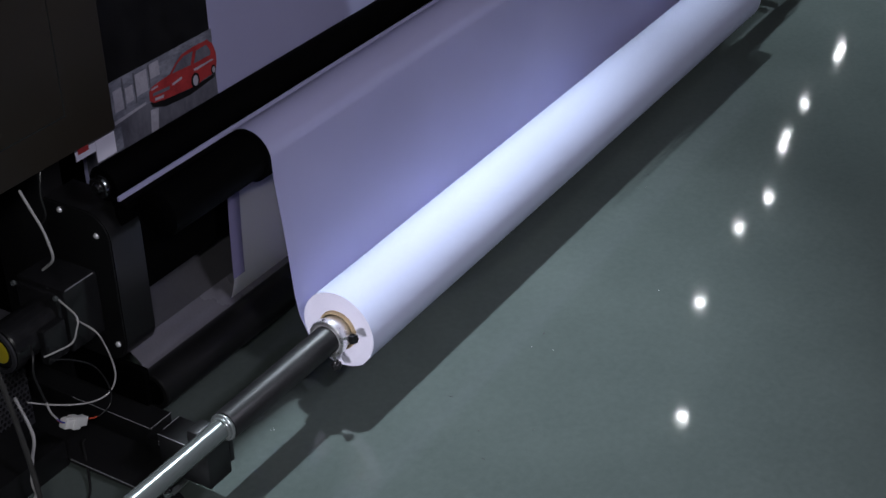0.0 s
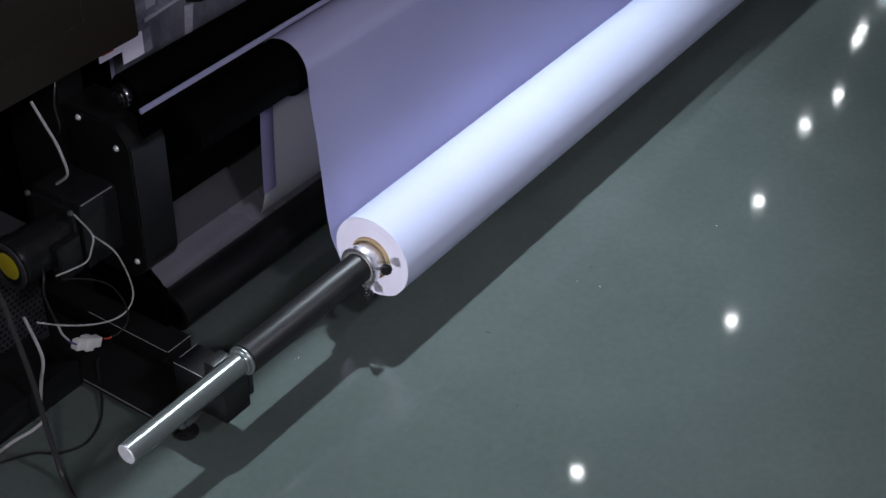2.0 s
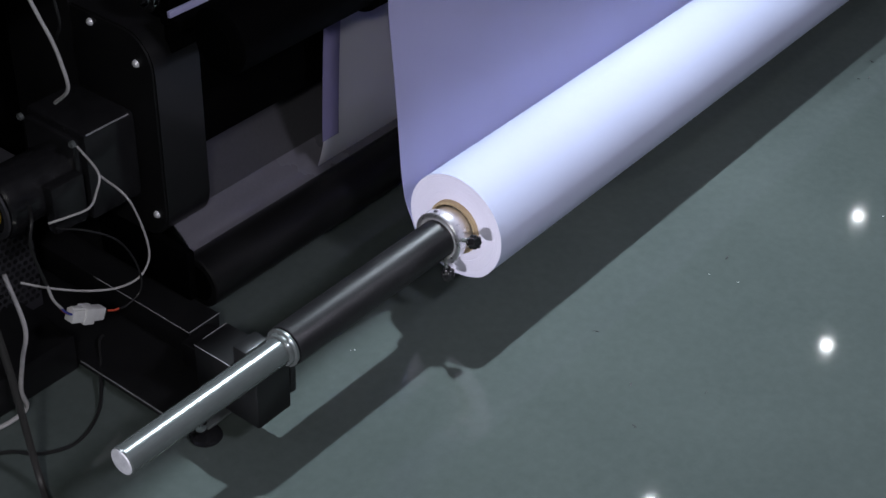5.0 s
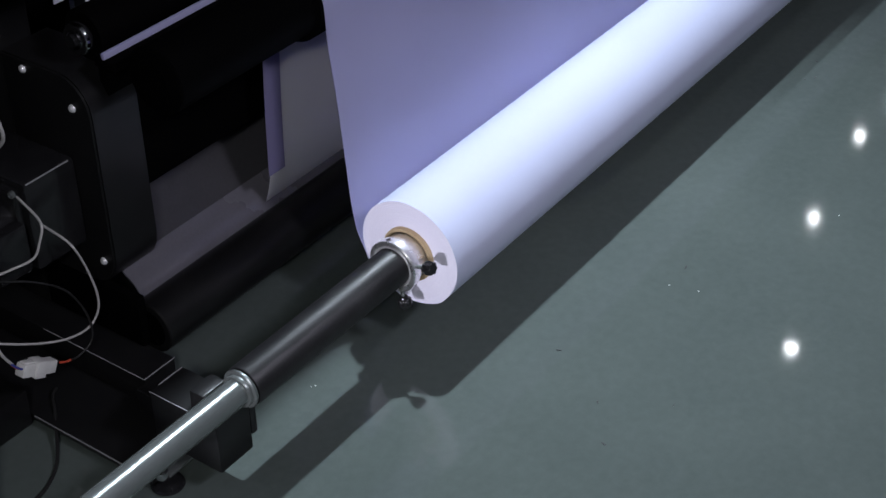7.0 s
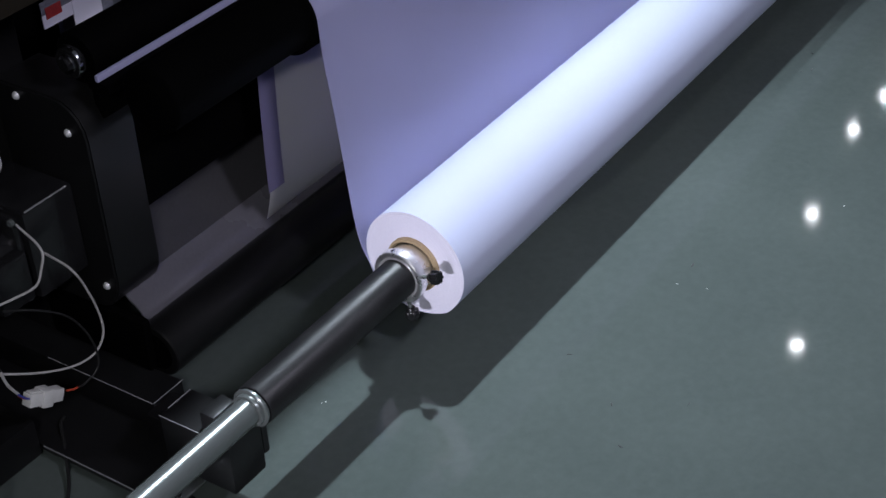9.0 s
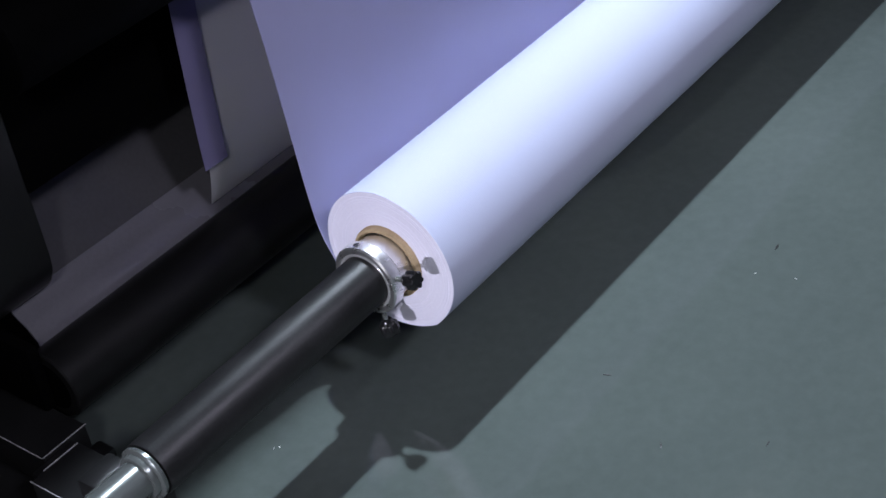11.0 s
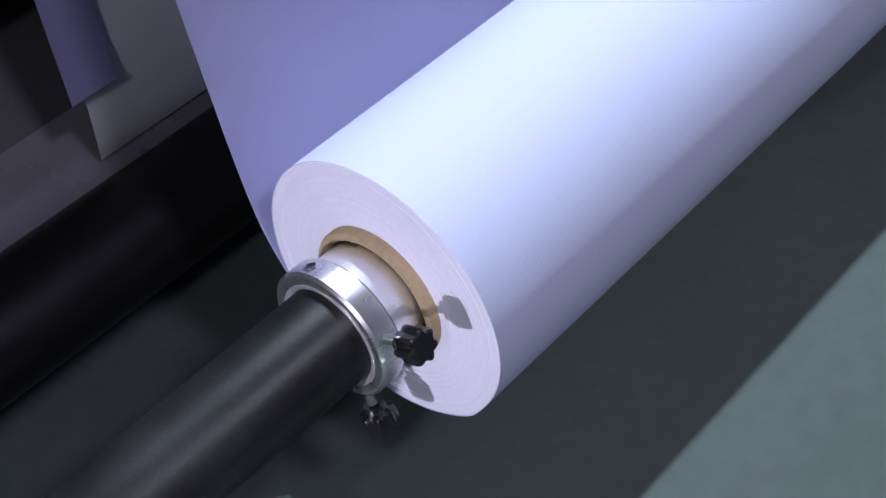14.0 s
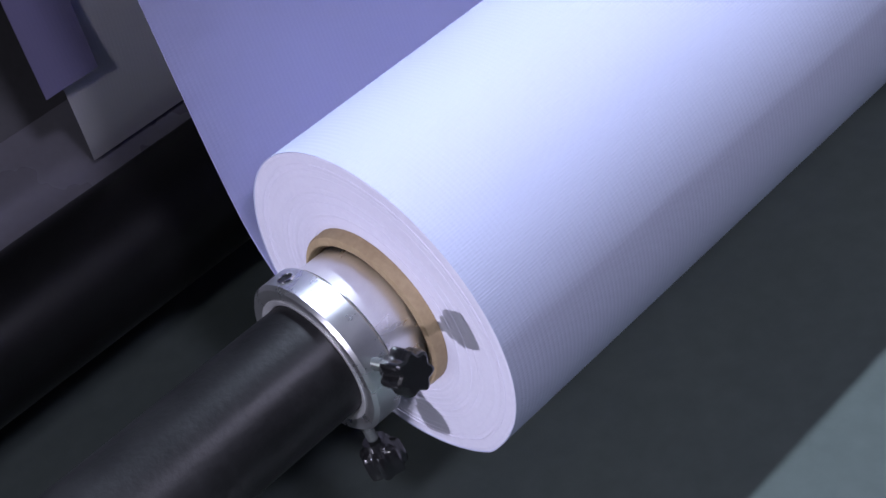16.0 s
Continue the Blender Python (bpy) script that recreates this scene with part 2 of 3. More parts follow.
def swept(line, x0, x1, thick, cuts=1, bm=None):
    """A sheet of the given thickness whose section is the line of (y, z), drawn out along x."""
    b = bmesh.new()
    n = len(line)
    sides = []
    for k in range(n):
        p, q = line[max(k - 1, 0)], line[min(k + 1, n - 1)]
        d = Vector((q[0] - p[0], q[1] - p[1])).normalized()
        nrm = Vector((-d.y, d.x)) * thick / 2
        sides.append(((line[k][0] + nrm.x, line[k][1] + nrm.y), (line[k][0] - nrm.x, line[k][1] - nrm.y)))
    grid = []
    for i in range(cuts + 1):
        x = x0 + (x1 - x0) * i / cuts
        grid.append([(b.verts.new((x, *a)), b.verts.new((x, *c))) for a, c in sides])
    for g, h in zip(grid, grid[1:]):
        for k in range(n - 1):
            b.faces.new((g[k][0], g[k + 1][0], h[k + 1][0], h[k][0]))
            b.faces.new((g[k][1], h[k][1], h[k + 1][1], g[k + 1][1]))
    for g in (grid[0], grid[-1]):
        for k in range(n - 1):
            b.faces.new((g[k][0], g[k][1], g[k + 1][1], g[k + 1][0]))
    return joined(bm, b)


def smooth_line(points, per=8):
    """Catmull-Rom through the points, of any dimension."""
    out = []
    pts = [Vector(p) for p in points]
    pts = [2 * pts[0] - pts[1]] + pts + [2 * pts[-1] - pts[-2]]
    for i in range(1, len(pts) - 2):
        a, b, c, d = pts[i - 1:i + 3]
        for k in range(per):
            t = k / per
            out.append(0.5 * (2 * b + (c - a) * t + (2 * a - 5 * b + 4 * c - d) * t * t + (3 * b - a - 3 * c + d) * t ** 3))
    return out + [pts[-2]]


def cable(points, r, bm=None, sides=8, per=8):
    b = bmesh.new()
    line = smooth_line(points, per)
    rings = []
    side = Vector((0.3, 0.2, 1)).normalized()
    for k, p in enumerate(line):
        d = (line[min(k + 1, len(line) - 1)] - line[max(k - 1, 0)]).normalized()
        u = (side - d * side.dot(d)).normalized()
        side = u
        w = d.cross(u)
        rings.append([b.verts.new(p + r * (math.cos(2 * math.pi * i / sides) * u + math.sin(2 * math.pi * i / sides) * w)) for i in range(sides)])
    for p, q in zip(rings, rings[1:]):
        for i in range(sides):
            b.faces.new((p[i], p[(i + 1) % sides], q[(i + 1) % sides], q[i]))
    b.faces.new(rings[0][::-1])
    b.faces.new(rings[-1])
    return joined(bm, b)


# ---------- the hall ----------
floor = part("floor", box(-6, 14, -6, 5, -0.12, 0, 0), EPOXY)
tagged(floor, "glossy grey-green epoxy floor with faint scuffs", "floor", kind="structure")
tagged(part("ceiling", box(-6, 14, -6, 5, CEIL, CEIL + 0.15, 0), CEILING_PAINT), "plain grey ceiling", "ceiling", kind="structure")
# Unseen walls that close the hall, tinted lilac to bounce fill light.
for nm, b in (("wall_north", (-6, 14, 5, 5.2)), ("wall_south", (-6, 14, -6.2, -6)), ("wall_west", (-6.2, -6, -6.2, 5.2)), ("wall_east", (14, 14.2, -6.2, 5.2))):
    tagged(part(nm, box(*b, -0.12, CEIL + 0.15, 0), WALL_BOUNCE), "plain unseen hall wall, tinted lilac for bounce light", "wall", kind="structure")


def downlight():
    t = thing("ceiling_downlight", "round recessed downlight, lit, in the grey ceiling", "downlight", group="downlights in the ceiling")
    part("trim_ring", lathe([(0.0, 0.025), (-0.004, 0.027), (-0.006, 0.040), (-0.003, 0.046), (0.0, 0.046)], 32), ALU, t, "brushed trim ring")
    b = bmesh.new()
    bmesh.ops.create_circle(b, cap_ends=True, segments=32, radius=0.020, matrix=Matrix.Translation((-0.002, 0, 0)) @ Matrix.Rotation(radians(90), 4, "Y"))
    part("lens", b, LENS, t, "lit white lens")
    return t


first = downlight()
for k, (x, y) in enumerate(ROW):
    m = pose(x, y, CEIL, 0, -90, 0)
    if k:
        copy_thing(first, m)
    else:
        first.matrix_basis = m

# ---------- take-up roll ----------
def out_of_round(a, r):
    d = math.degrees(a) % 360
    near = max(0.0, 1 - abs(d - 232) / 22)
    flat = max(0.0, 1 - abs(d - 262) / 22)
    k = (r / ROLL_R) ** 3
    return r * (1 + k * (0.022 * near ** 2 - 0.006 * flat + 0.004 * math.sin(2 * a + 0.6)))


roll = thing("media_roll", "thick roll of white banner cloth wound on a cardboard core", "fabric roll", (0, 0, AX))
rng = random.Random(3)
face = [(0.0005, 0.0442)]
r = 0.0442
while r < ROLL_R - 0.0016:
    r += rng.uniform(0.0006, 0.0016)
    dx = rng.choice((-1, 1)) * rng.uniform(0.0, 0.00015) + (rng.uniform(-0.0005, 0.0) if rng.random() < 0.12 else 0)
    face += [(face[-1][0], r - 0.0002), (dx, r)]
face = [p for p in face if p[1] < ROLL_R - 0.0006] + [(0.0004, ROLL_R - 0.0005)]
part("wound_edge", lathe(face, 128, None, out_of_round), CLOTH_END, roll, "layered pinkish white cloth edges")
far_face = [(ROLL_L, ROLL_R - 0.0005), (ROLL_L + 0.0004, 0.07), (ROLL_L, 0.0442)]
part("wound_edge", lathe(far_face, 96, None, out_of_round), CLOTH_END, roll)
part("outer_wrap", lathe([(0.0004, ROLL_R - 0.0005), (0.0, ROLL_R)] + [(ROLL_L * k / 12, ROLL_R) for k in range(1, 13)] + [(ROLL_L, ROLL_R - 0.0005)], 128, None, out_of_round), CLOTH_ROLL, roll, "ribbed white banner cloth")
part("core_tube", lathe([(0.02, 0.0375), (-0.0045, 0.0375), (-0.0058, 0.0385), (-0.0058, 0.0432), (-0.0045, 0.0441), (0.02, 0.0442), (ROLL_L - 0.02, 0.0442), (ROLL_L + 0.005, 0.0441), (ROLL_L + 0.005, 0.0375), (ROLL_L - 0.02, 0.0375)], 64), CARD, roll, "brown cardboard core")

# the sheet that runs from the tension roller down behind the roll and under it
web = thing("media_sheet", "white banner cloth sheet running from the rollers down to the roll", "fabric sheet", (0, 0, AX))
TY, TZ, TR = 0.192, 0.352, 0.056
over = [(TY + (TR + 0.001) * math.cos(radians(a)), TZ + (TR + 0.001) * math.sin(radians(a))) for a in range(0, 181, 12)]
front = [(0.1325, 0.30), (0.1235, 0.23), (0.116, 0.16), (0.1105, 0.10), (0.1055, 0.05), (0.0975, 0.005)]
under = [((ROLL_R + 0.0016) * math.cos(radians(a)), (ROLL_R + 0.0016) * math.sin(radians(a))) for a in range(-18, -62, -6)]
line = over + front + under
front_bm = swept([tuple(p) for p in smooth_line(line, 4)], 0.0, ROLL_L, 0.0008, 60)
for v in front_bm.verts:
    k = max(0.0, min(1.0, (0.33 - v.co.z) / 0.10)) * max(0.0, min(1.0, (v.co.z - 0.0) / 0.10))
    q = 0.6 * noise.noise(Vector((v.co.x * 2.2, 3.1, v.co.z * 1.6))) + 0.4 * noise.noise(Vector((v.co.x * 6.0 + v.co.z * 4.0, 7.7, v.co.z * 2.5)))
    v.co.y += 0.009 * k * q * min(1.0, 0.35 + v.co.x * 2)
part("front_sheet", front_bm, CLOTH_LILAC_LIT, web, "slack white cloth, lilac light put in its colour")
rear = [(0.2975, -0.030), (0.2880, -0.008), (0.2760, 0.03), (0.2680, 0.08), (0.2635, 0.18), (0.2545, 0.33), (0.2525, 0.352)]
rear_bm = swept([tuple(p) for p in smooth_line(rear, 5)], 0.004, ROLL_L - 0.01, 0.0008, 4)
for v in rear_bm.verts:
    if v.co.x < 0.02:
        v.co.x += 0.35 * (v.co.y - 0.252)
part("rear_sheet", rear_bm, CLOTH_BACK, web, "pale grey reverse of the cloth")
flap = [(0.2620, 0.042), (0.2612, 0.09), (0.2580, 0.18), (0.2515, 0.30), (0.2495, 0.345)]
part("loose_edge", swept([tuple(p) for p in smooth_line(flap, 5)], -0.005, 0.032, 0.0008, 4), CLOTH_SHADED, web, "narrow loose edge of the cloth, violet shade put in its colour")
back = [(0.60, 0.90), (0.60, 0.60), (0.60, 0.20), (0.595, 0.05), (0.56, -0.06), (0.50, -0.09)]
part("back_sheet", swept([tuple(p) for p in smooth_line(back, 6)], -0.056, ROLL_L - 0.02, 0.0008, 4), CLOTH_LILAC_LIT, web)
# the printed picture on the back sheet
Y = 0.5955
picture = part("printed_picture", box(-0.050, 0.382, Y - 0.0005, Y + 0.0005, 0.218, 0.398, 0), INK_STREET, web, "printed street scene in blue-grey ink")
part("printed_road", box(-0.050, 0.382, Y - 0.0014, Y - 0.0008, 0.218, 0.306, 0), INK_ROAD, picture)
part("printed_black_field", box(-0.050, 0.376, Y - 0.0005, Y + 0.0005, 0.3985, 0.88, 0), INK_BLACK, web, "solid black printed field")
part("printed_margin", box(-0.050, 0.382, Y - 0.0012, Y - 0.0008, 0.207, 0.2175, 0), INK_PALE, picture)


def flat_shape(outline, layer):
    """A printed patch on the picture: outline in shares of its width and height from the upper left, lying layer steps proud."""
    b = bmesh.new()
    f = b.faces.new([b.verts.new((0.044 + 0.338 * u, Y - 0.0014 - 0.0008 * layer, 0.398 - 0.18 * v)) for u, v in outline])
    e = bmesh.ops.extrude_face_region(b, geom=[f])
    bmesh.ops.translate(b, vec=(0, 0.0005, 0), verts=[v for v in e["geom"] if isinstance(v, bmesh.types.BMVert)])
    return b


part("printed_shade", flat_shape([(0.339, 0.514), (0.469, 0.569), (0.721, 0.620), (0.994, 0.609), (0.983, 0.652), (0.731, 0.704), (0.477, 0.670), (0.355, 0.583)], 0.3), INK_BLACK, picture, "dark shade under the printed car")
part("printed_car", flat_shape([(0.338, 0.489), (0.341, 0.370), (0.373, 0.326), (0.453, 0.306), (0.550, 0.295), (0.615, 0.196), (0.686, 0.123), (0.813, 0.104), (0.946, 0.111), (0.994, 0.197), (1.019, 0.331), (1.018, 0.464), (0.997, 0.586), (0.922, 0.596), (0.861, 0.601), (0.797, 0.629), (0.721, 0.614), (0.616, 0.596), (0.469, 0.569), (0.366, 0.534)], 1), INK_RED, picture, "dark red car in the print")
part("printed_window", flat_shape([(0.571, 0.294), (0.631, 0.204), (0.699, 0.154), (0.793, 0.154), (0.754, 0.316)], 2), INK_ROAD, picture)
part("printed_window", flat_shape([(0.788, 0.321), (0.826, 0.171), (0.930, 0.164), (0.966, 0.279), (0.960, 0.325)], 2), INK_ROAD, picture)
part("printed_grille", flat_shape([(0.370, 0.409), (0.531, 0.431), (0.534, 0.475), (0.369, 0.451)], 2), INK_ROAD, picture)
part("printed_plate", flat_shape([(0.386, 0.484), (0.469, 0.502), (0.465, 0.536), (0.381, 0.518)], 2), INK_PALE, picture)
part("printed_highlight", flat_shape([(0.778, 0.389), (0.968, 0.389), (0.991, 0.408), (0.790, 0.425)], 2), INK_PALE, picture)
for outline in ([(0.558, 0.421), (0.656, 0.399), (0.660, 0.431), (0.562, 0.453)], [(0.362, 0.344), (0.423, 0.339), (0.424, 0.364), (0.359, 0.367)]):
    part("printed_headlight", flat_shape(outline, 2), INK_PALE, picture)
for cu, cv, size in ((0.786, 0.550, 1.0), (0.977, 0.540, 0.6)):
    part("printed_wheel", flat_shape([(cu + 0.042 * size * math.cos(a * math.pi / 8), cv + 0.105 * size * math.sin(a * math.pi / 8)) for a in range(16)], 2.2), INK_BLACK, picture)
    part("printed_rim", flat_shape([(cu + 0.026 * size * math.cos(a * math.pi / 6), cv + 0.070 * size * math.sin(a * math.pi / 6)) for a in range(12)], 3), INK_PALE, picture)
part("printed_reflection", flat_shape([(0.334, 0.609), (0.408, 0.635), (0.377, 0.982), (0.311, 0.960)], 0.6), INK_PALE, picture)
part("printed_kerb", flat_shape([(0.0, 0.50), (0.30, 0.47), (0.30, 0.50), (0.0, 0.55)], 0.6), INK_PALE, picture)
for u0, u1, v0, v1 in ((0.02, 0.10, 0.12, 0.40), (0.13, 0.20, 0.16, 0.36), (0.23, 0.34, 0.06, 0.34), (0.37, 0.46, 0.03, 0.22)):
    part("printed_house", flat_shape([(u0, v0), (u1, v0), (u1, v1), (u0, v1)], 0.4), INK_PALE, picture)
for u in (0.11, 0.215, 0.355):
    part("printed_post", flat_shape([(u, 0.02), (u + 0.010, 0.02), (u + 0.010, 0.42), (u, 0.42)], 0.8), INK_ROAD, picture)

# ---------- shaft and chucks ----------
shaft = thing("take_up_shaft", "black take-up shaft with bare steel ends, held through the roll", "shaft", (0, 0, AX))
part("black_tube", lathe([(-0.367, 0.0), (-0.367, 0.029), (-0.365, 0.030), (ROLL_L + 0.35, 0.030), (ROLL_L + 0.352, 0.0)], 64), BLACK_TUBE, shaft, "scuffed black tube")
for x0, x1 in ((-0.656, -0.367), (ROLL_L + 0.352, ROLL_L + 0.50)):
    f = x0 - 0.0012 if x0 < 0 else x1 + 0.0012
    part("sawn_face", lathe([(f, 0.0), (f, 0.0170), (x0 if x0 < 0 else x1, 0.0186)], 40), SAWN, shaft, "dull sawn steel face")
    part("steel_end", lathe([(x0, 0.0), (x0, 0.0185), (x0 + 0.0018, 0.0200), (x1 - 0.0018, 0.0200), (x1, 0.0185), (x1, 0.0)], 48), STEEL, shaft, "bare steel shaft end")
for x0 in (-0.381, ROLL_L + 0.352):
    part("collar", lathe([(x0, 0.0198), (x0, 0.0235), (x0 + 0.0015, 0.0245), (x0 + 0.006, 0.0245), (x0 + 0.0065, 0.0275), (x0 + 0.0075, 0.0288), (x0 + 0.0098, 0.0288), (x0 + 0.0106, 0.0278), (x0 + 0.012, 0.0278), (x0 + 0.012, 0.0198)], 48), STEEL, shaft, "slim steel collar with bright edges")


def star_knob(parent, angle, reach=0.062):
    """A lobed clamping knob on a threaded stud that points out of the chuck at the angle."""
    m = Matrix.Rotation(radians(angle), 4, "X") @ Matrix.Translation((-0.035, 0.0, 0.0)) @ Matrix.Rotation(radians(90), 4, "Z")
    stud = [(0.030, 0.0), (0.030, 0.0030)]
    for k in range(14):
        stud += [(0.0385 + k * 0.0011, 0.0030), (0.03905 + k * 0.0011, 0.0024)]
    stud += [(0.060, 0.0030)]
    part("threaded_stud", lathe(stud, 16), STEEL, parent, "bright threaded stud", m)
    b = bmesh.new()
    rings = []
    for x, s in ((0.0535, 0.35), (0.0535, 0.62), (0.057, 0.70), (0.0585, 0.92), (0.0605, 1.0), (0.069, 1.0), (0.0715, 0.94), (0.0725, 0.80), (0.0722, 0.3)):
        ring = []
        for i in range(56):
            a = 2 * math.pi * i / 56
            q = s * (0.0097 + (0.0012 * math.cos(7 * a) if s > 0.75 else 0))
            ring.append(b.verts.new((x, q * math.cos(a), q * math.sin(a))))
        rings.append(ring)
    for p, q in zip(rings, rings[1:]):
        for i in range(56):
            b.faces.new((p[i], p[(i + 1) % 56], q[(i + 1) % 56], q[i]))
    b.faces.new(rings[0][::-1])
    b.faces.new(rings[-1])
    part("star_knob", b, BLACK_PLASTIC, parent, "black plastic lobed knob", m)


def chuck():
    t = thing("core_chuck", "turned aluminium core chuck with black star knobs on the shaft", "chuck", group="chucks at the ends of the roll")
    part("flange", lathe([(-0.0265, 0.0302), (-0.0410, 0.0302), (-0.0425, 0.0330), (-0.0425, 0.0396), (-0.0408, 0.0414), (-0.0275, 0.0414), (-0.0265, 0.0406), (-0.0265, 0.0302)], 96), ALU, t, "bright turned flange")
    part("barrel", lathe([(-0.0270, 0.0372), (-0.0255, 0.0372), (-0.0245, 0.0368), (0.03, 0.0365), (0.03, 0.0302)], 96), ALU, t, "turned aluminium barrel")
    part("polished_rim", lathe([(-0.0414, 0.0304), (-0.0429, 0.0326), (-0.0429, 0.0338), (-0.0424, 0.0340)], 96), POLISHED, t, "polished inner bevel")
    part("groove", lathe([(-0.0266, 0.0384), (-0.0266, 0.0392), (-0.0252, 0.0392), (-0.0252, 0.0384)], 96), STEEL, t)
    m = Matrix.Rotation(radians(76), 4, "X") @ Matrix.Translation((-0.035, 0, 0)) @ Matrix.Rotation(radians(90), 4, "Z")
    part("screw_hole", lathe([(0.0417, 0.0036), (0.0420, 0.0030), (0.0418, 0.0022), (0.0416, 0.0)], 20), BLACK_PLASTIC, t, "empty threaded hole", m)
    part("hole_rim", lathe([(0.0410, 0.0042), (0.0421, 0.0040), (0.0422, 0.0033), (0.0414, 0.0030)], 20), CHROME, t, "", m)
    for a in (163, 255):
        star_knob(t, a)
    return t


near = chuck()
near.matrix_basis = pose(0, 0, AX)
copy_thing(near, pose(ROLL_L, 0, AX, 0, 0, 180))

# ---------- printer: rollers and panels along its front ----------
tension = thing("tension_roller", "thick black roller that the banner sheet passes over", "roller", (0, TY, AX + TZ))
part("roller_body", lathe([(-0.275, 0.0), (-0.275, TR - 0.013), (-0.272, TR - 0.008), (-0.010, TR - 0.008), (-0.006, TR), (ROLL_L + 0.28, TR), (ROLL_L + 0.283, 0)], 64), BLACK_ROLLER_SHADE, tension)
part("end_plug", lathe([(-0.2762, 0.0), (-0.2762, 0.024), (-0.2755, 0.025), (-0.2752, 0.0)], 24), BLACK_ROLLER_SHADE, tension)

feed = thing("feed_roller", "dark feed roller with a bright bearing end", "roller", (0, 0.335, AX + 0.370))
part("roller_body", lathe([(-0.258, 0.0), (-0.258, 0.034), (-0.255, 0.037), (ROLL_L + 0.28, 0.037), (ROLL_L + 0.283, 0)], 48), BLACK_ROLLER_SHADE, feed)
part("bearing", lathe([(-0.282, 0.0), (-0.282, 0.009), (-0.274, 0.010), (-0.274, 0.021), (-0.271, 0.023), (-0.264, 0.023), (-0.262, 0.018), (-0.258, 0.018)], 40), BLACK_PLASTIC, feed, "worn dark bearing")
part("snap_ring", lathe([(-0.2755, 0.010), (-0.2765, 0.0115), (-0.2765, 0.0135), (-0.2738, 0.0140)], 32), CHROME, feed)
part("race_ring", lathe([(-0.2735, 0.0205), (-0.2730, 0.0222), (-0.2700, 0.0238), (-0.2680, 0.0236)], 40), CHROME, feed, "bright bearing rim")

rail = part("light_edged_rail", box(-0.277, ROLL_L + 0.20, 0.279, 0.285, AX + 0.357, AX + 0.366, 0.001), CLOTH_LILAC_LIT)
tagged(rail, "thin pale strip between the two black rollers", "rail")

crossbar = thing("lower_crossbar", "black round crossbar close to the floor", "crossbar", (0, 0.262, AX - 0.072))
part("tube", lathe([(-0.2845, 0.0), (-0.2845, 0.040), (-0.2825, 0.042), (ROLL_L + 0.3, 0.042), (ROLL_L + 0.302, 0)], 48), BLACK_SATIN, crossbar)
part("end_plug", lathe([(-0.2848, 0.0), (-0.2848, 0.030), (-0.2846, 0.030)], 32), BLACK_ROLLER_SHADE, crossbar)

apron = thing("front_apron", "black steel apron under the rollers", "panel", (0, 0, AX))
part("sheet", box(-0.262, ROLL_L + 0.26, 0.300, 0.312, 0.125, 0.345, 0.002), BLACK_ROLLER_SHADE, apron)
part("bottom_lip", box(-0.262, ROLL_L + 0.26, 0.3125, 0.345, 0.121, 0.131, 0.001), BLACK_ROLLER_SHADE, apron)
# Added black block that hides the pale strip's reflection in the floor.
part("reflection_block", box(-0.277, ROLL_L + 0.20, 0.262, 0.2995, 0.343, 0.3565, 0.002), BLACK_ROLLER_SHADE, apron)

trough = thing("lower_back_panel", "dark grey sheet metal panel below the apron", "panel", (0, 0, AX))
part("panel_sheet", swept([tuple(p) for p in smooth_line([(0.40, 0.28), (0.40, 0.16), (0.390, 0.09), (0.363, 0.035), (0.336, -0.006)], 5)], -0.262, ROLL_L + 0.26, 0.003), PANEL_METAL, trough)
part("lip", swept([tuple(p) for p in smooth_line([(0.3358, -0.0065), (0.324, -0.017), (0.308, -0.029), (0.298, -0.047), (0.295, -0.069)], 5)], -0.262, ROLL_L + 0.26, 0.003), LIP_LIT, trough, "sloping lip of the panel, light painted in as paler grey")
part("hem", box(-0.262, ROLL_L + 0.26, 0.288, 0.2985, -0.079, -0.070, 0.002), PANEL_METAL, trough, "folded hem of the panel")

# ---------- printer: body, end cover and side frames ----------
printer = thing("printer_body", "black wide-format printer body behind the rollers", "printer", (0, 0, 0))
part("rear_beam", box(-0.60, ROLL_L + 0.55, 0.78, 1.25, 0.45, 1.45, 0.01), BLACK_PAINT, printer)
# Unseen hood, added to block the nearest downlight from the upper sheet.
part("shade_hood", box(-0.86, 0.90, 0.185, 0.78, 1.25, 1.28, 0.008), CABINET, printer)
# Added hood continues set back here, so the far downlights pass.
part("shade_hood_rear", box(0.903, ROLL_L + 0.20, 0.52, 0.78, 1.25, 1.28, 0.008), CABINET, printer)
# Added near-black sheet that keeps the gaps behind the machine dark.
part("rear_blackout", box(-1.40, ROLL_L + 0.55, 0.66, 0.70, 0.02, 1.245, 0.004), BLACK_ROLLER_SHADE, printer, "black panel added to darken the view behind the machine")
cover = thing("end_cover", "dark brown end cover of the printer with a panel seam", "printer cover", (0, 0, AX))
part("shell", box(-0.85, -0.238, 0.300, 0.92, 0.487, 1.10, 0.006), CABINET, cover)
part("door_panel", box(-0.84, -0.358, 0.2975, 0.302, 0.566, 1.09, 0.002), CABINET, cover)
part("seam", box(-0.842, -0.3545, 0.2990, 0.3015, 0.5625, 1.094, 0), BLACK_PLASTIC, cover, "dark seam round the panel")
offcut = thing("printed_offcut", "narrow pale cloth strip with print, hanging under the cover", "cloth strip", (0, 0.50, AX))
part("margin", box(-0.107, -0.052, 0.0, 0.002, 0.304, 0.352, 0), CLOTH_END, offcut, "plain pale margin")
part("print_band", box(-0.0515, -0.030, 0.0, 0.002, 0.304, 0.352, 0), INK_STREET, offcut, "blue-grey printed band")
